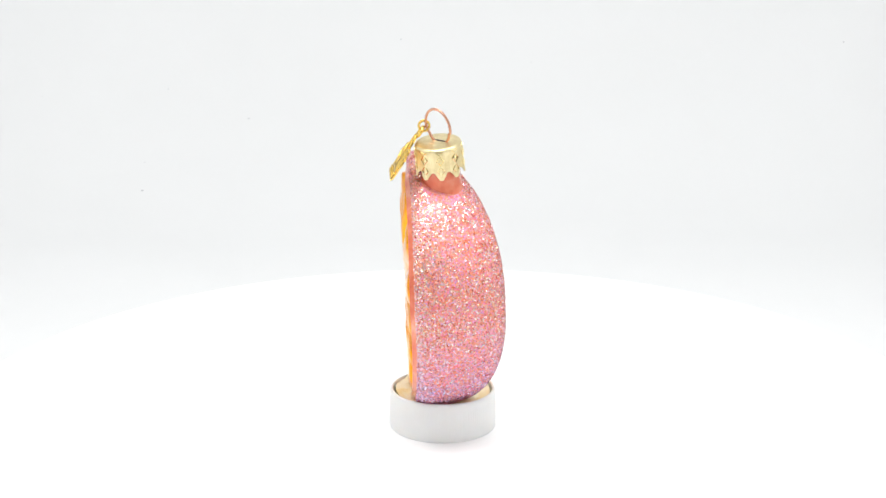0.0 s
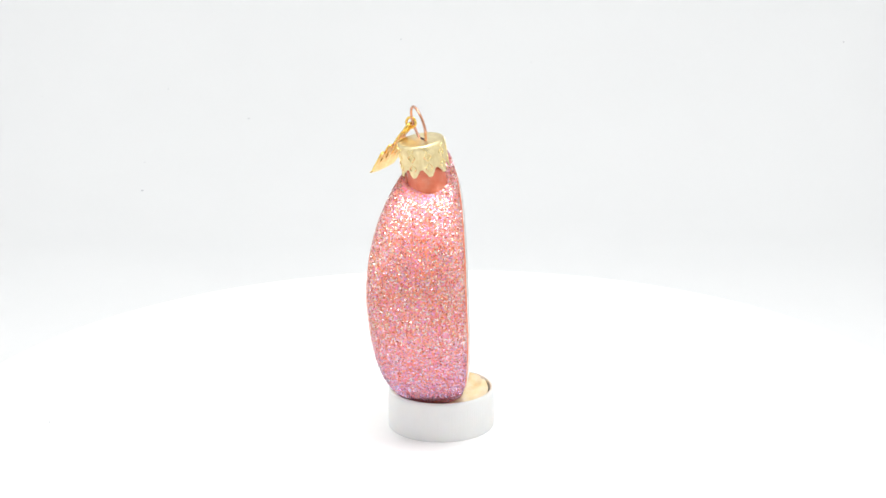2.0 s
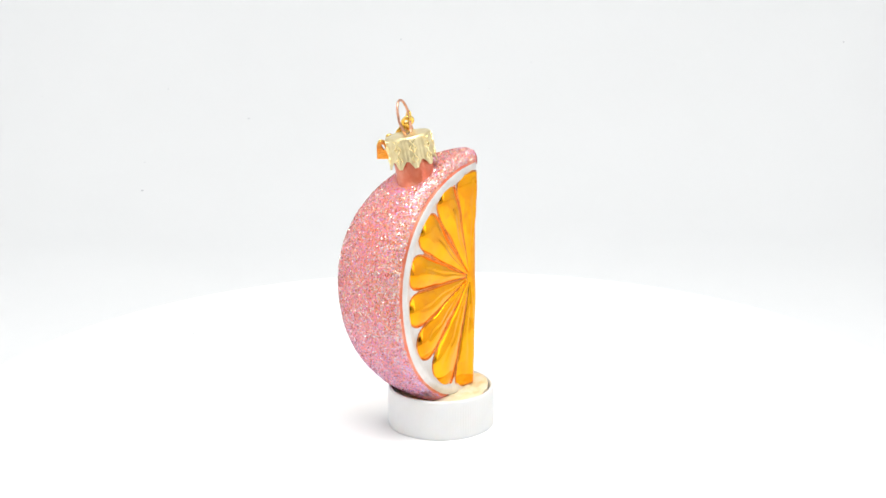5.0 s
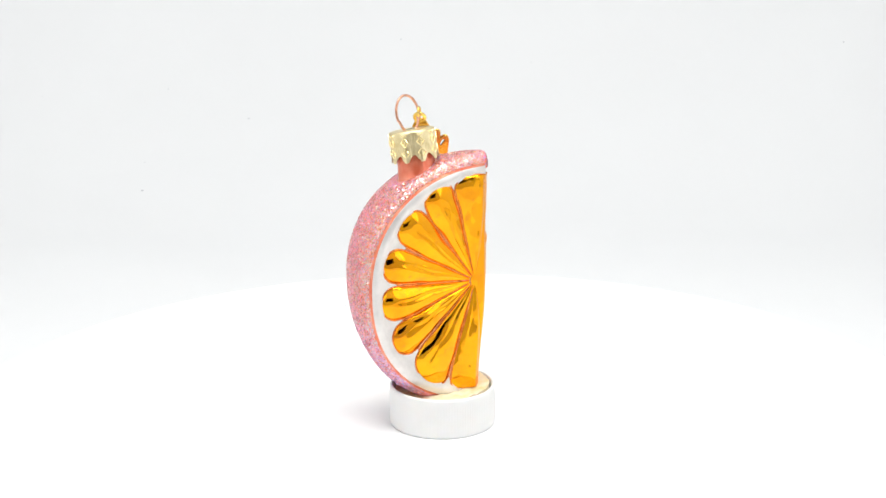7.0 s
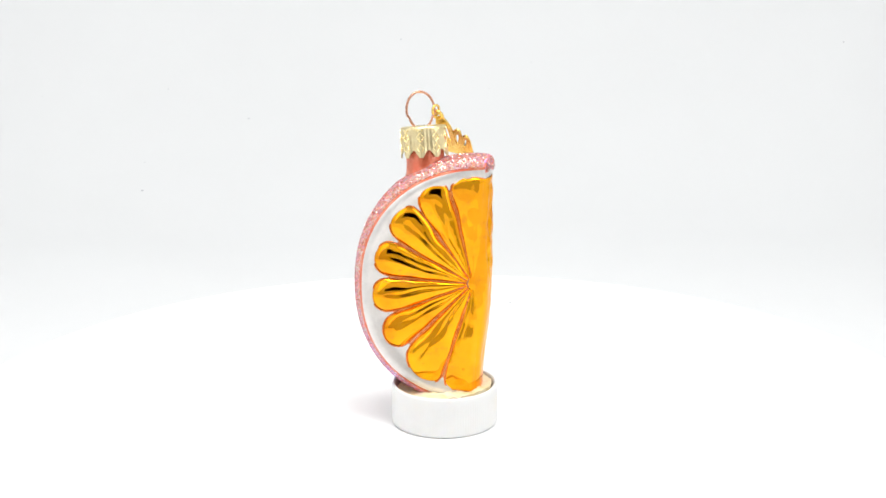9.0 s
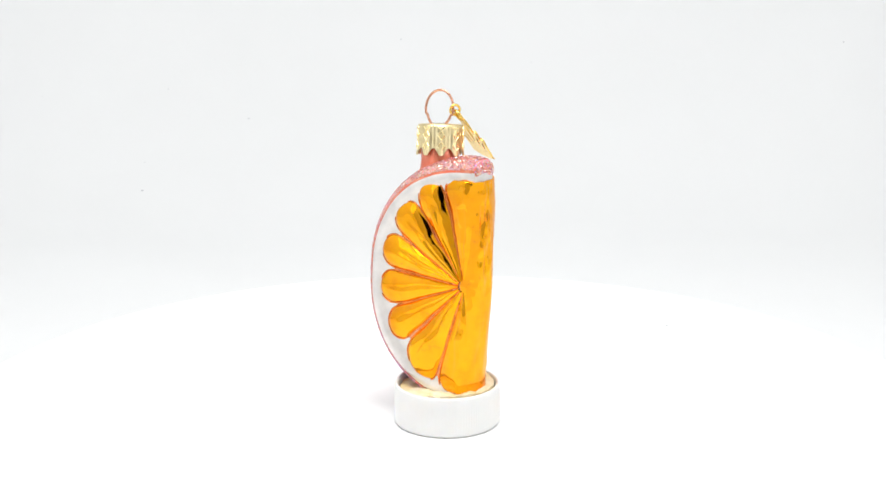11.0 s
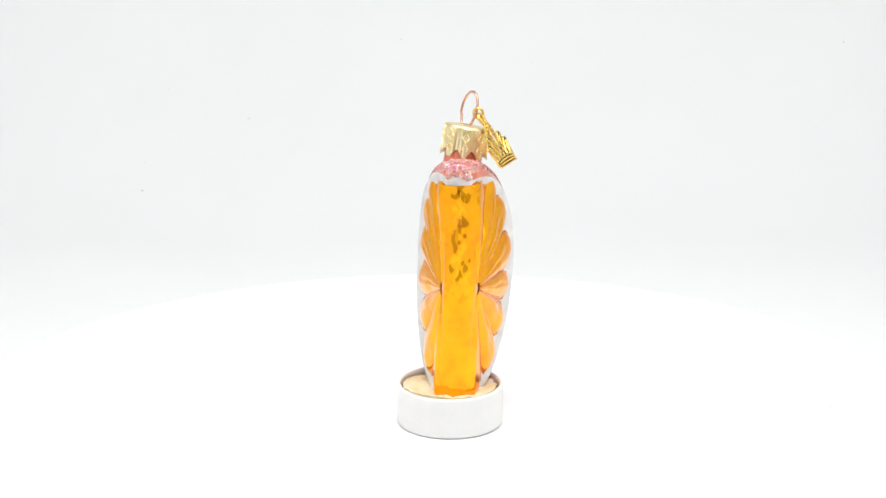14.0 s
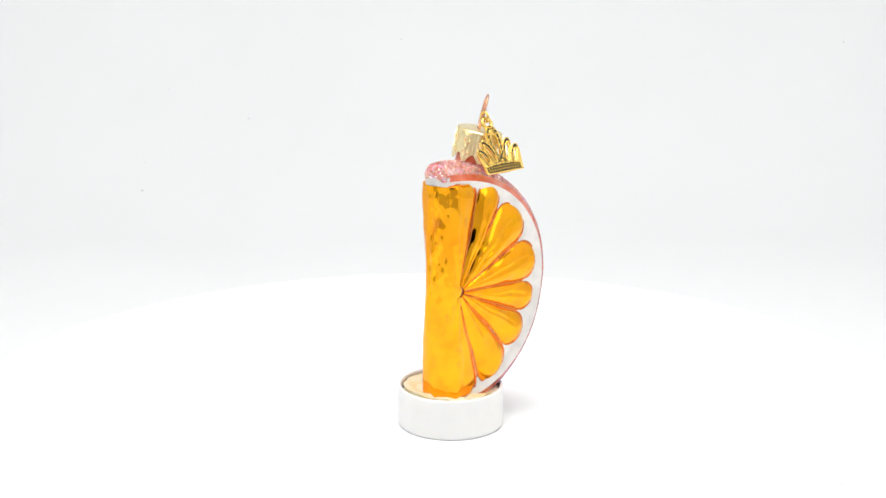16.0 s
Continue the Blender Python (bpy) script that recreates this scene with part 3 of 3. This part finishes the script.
def build_charm():
    root = new("crown_charm")
    tagged(root, "gold crown charm with blackened lines hanging from the wire", "charm")
    y0 = -18.0

    def flat(pts, radius, thick=0.55, closed=True):
        v, f = tube(pts, radius, 8, closed)
        return [(x, y, z * thick / radius) for x, y, z in v], f

    def drop(x0, lean, wide, y1, y2, n=36):
        pts = []
        for k in range(n):
            g = 2 * math.pi * k / n
            q = (1 - math.cos(g)) / 2
            h = y1 + (y2 - y1) * q
            pts.append((x0 + lean * q ** 1.3 + wide * math.sin(g) * (0.35 + 0.65 * q), y0 + h, 0))
        return pts

    # cast plate, pierced between its loops
    half = [(0, 14.7), (1.7, 13.6), (2.7, 11.4), (2.8, 9.4), (2.5, 7.9), (3.1, 8.9), (4.0, 10.2), (5.0, 10.3), (5.6, 9.2), (5.4, 7.6), (5.1, 6.6), (5.8, 7.2), (6.8, 8.0), (7.7, 7.4), (7.9, 6.0), (7.6, 4.2), (7.2, 2.2), (6.9, 0.5), (3.5, 0.05)]
    outline = half + [(0, -0.1)] + [(-x, y) for x, y in half[:0:-1]]

    loops = [(0.0, 0.0, 2.3, 3.0, 13.9), (-2.0, -2.6, 1.45, 2.8, 9.6), (2.0, 2.6, 1.45, 2.8, 9.6), (-4.7, -2.1, 1.2, 2.6, 7.4), (4.7, 2.1, 1.2, 2.6, 7.4)]
    holes = []
    for x0, lean_by, wide, y1, y2 in loops:
        pts = drop(x0, lean_by, wide, y1, y2)
        cx, cy = sum(p[0] for p in pts) / len(pts), sum(p[1] for p in pts) / len(pts)
        k = 0.6 if wide > 2 else 0.58
        holes.append([(cx + (x - cx) * k, cy + (y - cy) * k - y0) for x, y, z in pts])
    plate = bpy.data.curves.new("plate", "CURVE")
    plate.dimensions, plate.fill_mode, plate.extrude = "2D", "BOTH", 0.2 * MM
    for path in [outline] + holes:
        line = plate.splines.new("POLY")
        line.points.add(len(path) - 1)
        line.use_cyclic_u = True
        for pt, (x, y) in zip(line.points, path):
            pt.co = (x * MM, (y0 + y) * MM, 0, 1)
    cast = new("plate", plate)
    me = bpy.data.meshes.new_from_object(cast.evaluated_get(bpy.context.evaluated_depsgraph_get()))
    bpy.data.objects.remove(cast)
    me.transform(Matrix.Translation((0, 0, 0.22 * MM)))
    me.materials.clear()
    me.materials.append(CHARM_GOLD)
    part("plate", me, root, "flat gold crown plate with small holes")

    def band_top(x):
        return 3.0 - 0.7 * (x / 6.8) ** 2

    xs = [-6.3 + 12.6 * i / 24 for i in range(25)]
    v, f = grid([[(x, y0 + b, z) for b, z in ((0.45, 0.4), (0.45, 0.5), (band_top(x) - 0.35, 0.5), (band_top(x) - 0.35, 0.4))] for x in xs])
    part("recess", link_mesh("recess", v, f, CHARM_DARK, False), root, "blackened band recess")
    for low in (True, False):
        pts = [(x * 1.07, y0 + (0.25 if low else band_top(x) - 0.1), 0.5) for x in xs]
        part("rim", link_mesh("rim", *tube(pts, 0.24, 6), CHARM_GOLD), root)
    bm = bmesh.new()
    bmesh.ops.create_icosphere(bm, subdivisions=1, radius=0.37 * MM)
    bead = bpy.data.meshes.new("bead")
    bm.to_mesh(bead)
    bm.free()
    bead.materials.append(CHARM_GOLD)
    for i in range(13):
        x = -5.8 + 11.6 * i / 12
        for b in (0.32, 0.68):
            part("bead", bead, root, at=Matrix.Translation((x * MM, (y0 + 0.35 + b * (band_top(x) - 0.6)) * MM, 0.55 * MM)))
    for x0, lean_by, wide, y1, y2 in loops:
        pts = drop(x0, lean_by, wide, y1, y2)
        broad = 0.62 if wide > 2 else 0.5
        v, f = tube(pts, broad, 8, True)
        loop = part("loop", link_mesh("loop", [(x, y, 0.40 + z * 0.12) for x, y, z in v], f, CHARM_DARK), root, "blackened loop groove")
        for grow_by in (-broad, broad):
            edge = [(x, y, 0.5) for x, y, z in drop(x0, lean_by, wide + grow_by, y1 - 0.6 * grow_by, y2 + grow_by)]
            part("strand", link_mesh("strand", *tube(edge, 0.18, 6, True), CHARM_GOLD), loop)
        if wide > 2:
            for k in range(5, 33, 2):
                x, y, _ = pts[k]
                part("bead", bead, loop, at=Matrix.Translation((x * MM, y * MM, 0.5 * MM)))
    # dark lines where the ribbons cross above the band
    for s in (-1, 1):
        pts = [(s * (2.6 - 4.2 * k / 8), y0 + 3.0 + 3.4 * (k / 8) ** 1.6, 0.52) for k in range(9)]
        part("ribbon_line", link_mesh("ribbon_line", *tube(pts, 0.2, 6), CHARM_DARK), root, "blackened crossing line")
    # bail
    pts = [(1.5 * math.cos(2 * math.pi * k / 24), -2.6 + 1.6 * math.sin(2 * math.pi * k / 24), 0) for k in range(24)]
    part("eyelet", link_mesh("eyelet", *flat(pts, 0.55), CHARM_GOLD), root)
    pts = [(0, -0.6 + 1.5 * math.sin(2 * math.pi * k / 24), 1.5 * math.cos(2 * math.pi * k / 24)) for k in range(24)]
    part("jump_ring", link_mesh("jump_ring", *tube(pts, 0.38, 8, True), CHARM_GOLD), root, "small gold jump ring")
    grow, done = Matrix.Scale(1.1, 4), set()
    for o in root.children_recursive:
        if o.data.name not in done:
            done.add(o.data.name)
            o.data.transform(grow)
        o.matrix_basis.translation *= 1.1
    return root


charm = build_charm()


# ---- specks on the backdrop, added in place of dust on the camera's sensor ----
def build_specks():
    spots = ((-0.1659, 0.3926, -0.0200, 1.15), (-0.1681, 0.4174, -0.0100, 0.75), (-0.1125, 0.4483, 0.0087, 1.00), (0.2127, 0.4750, 0.0321, 1.15), (0.2353, 0.4873, 0.0464, 0.80), (-0.0256, 0.4885, 0.0479, 0.60), (-0.2508, 0.4972, 0.0599, 0.60), (-0.2437, 0.4869, 0.0458, 0.50), (-0.2251, 0.4796, 0.0370, 0.60), (-0.2332, 0.4613, 0.0190, 0.55), (-0.1605, 0.4652, 0.0226, 0.55), (-0.1414, 0.4613, 0.0190, 0.50), (0.0508, 0.4784, 0.0359, 0.45), (0.0257, 0.4652, 0.0226, 0.40), (0.1291, 0.4647, 0.0220, 0.40), (-0.1751, 0.4908, 0.0508, 0.50))
    for x, y, z, r in spots:
        v, f = lathe([(0.0, 0.16), (0.6, 0.13), (0.9, 0.06), (1.0, -0.05)], 14, lambda a, k: (0.12 * math.sin(2 * a + x * 40) if k > 1 else 0, 0))
        ob = new("dust_speck", link_mesh("dust_speck", [(p[0] * r, p[1] * r, p[2]) for p in v], f, SPECK))
        slope = math.asin(min(1, (y - 0.33) / 0.2))
        ob.matrix_basis = pose(x, y, z, math.degrees(slope), 0, 0)
        tagged(ob, "tiny grey speck added on the backdrop in place of dust on the sensor", "dust", "dust specks on the backdrop")


build_specks()


def build_fleck():
    v, f = lathe([(0.0, 0.22), (0.28, 0.18), (0.4, 0.1), (0.45, 0.0), (0.0, 0.0)], 12, lambda a, k: (0.15 * math.sin(2 * a) if k in (2, 3) else 0, 0))
    ob = new("dust_speck", link_mesh("dust_speck", v, f, SPECK))
    return tagged(ob, "tiny grey fleck of dust riding on the disc", "dust")


fleck = build_fleck()


def spin_rows(x, y, z, turn=None, bob=0.0):
    """A turn round the axis; bob: how far the uneven bearing lets it sink, in millimetres."""
    rows = []
    for k in range(33):
        t = k * 0.5
        sink = bob * (0.5 + 0.5 * math.cos(radians(SPIN * t)))
        m = pose(0, 0, -sink * MM, 0, 0, FACING - SPIN * t) @ Matrix.Translation((x * MM, y * MM, z * MM))
        rows.append((t, m @ turn if turn else m))
    return rows


def motions():
    wobble = Matrix.Rotation(radians(0.45), 4, Vector((math.cos(radians(75 - FACING - 90)), math.sin(radians(75 - FACING - 90)), 0)))
    walk(disc, spin_rows(0, 0, -0.35, wobble))
    walk(fleck, spin_rows(15.0, -131.0, -0.1))
    walk(lid, spin_rows(*LID_AT, 0, bob=0.9))
    walk(putty, spin_rows(*LID_AT, 0, bob=0.9))
    walk(ornament, spin_rows(*ROOT_AT, bob=0.5))
    walk(charm, spin_rows(*CHARM_AT, charm_axes(), bob=0.5))


motions()
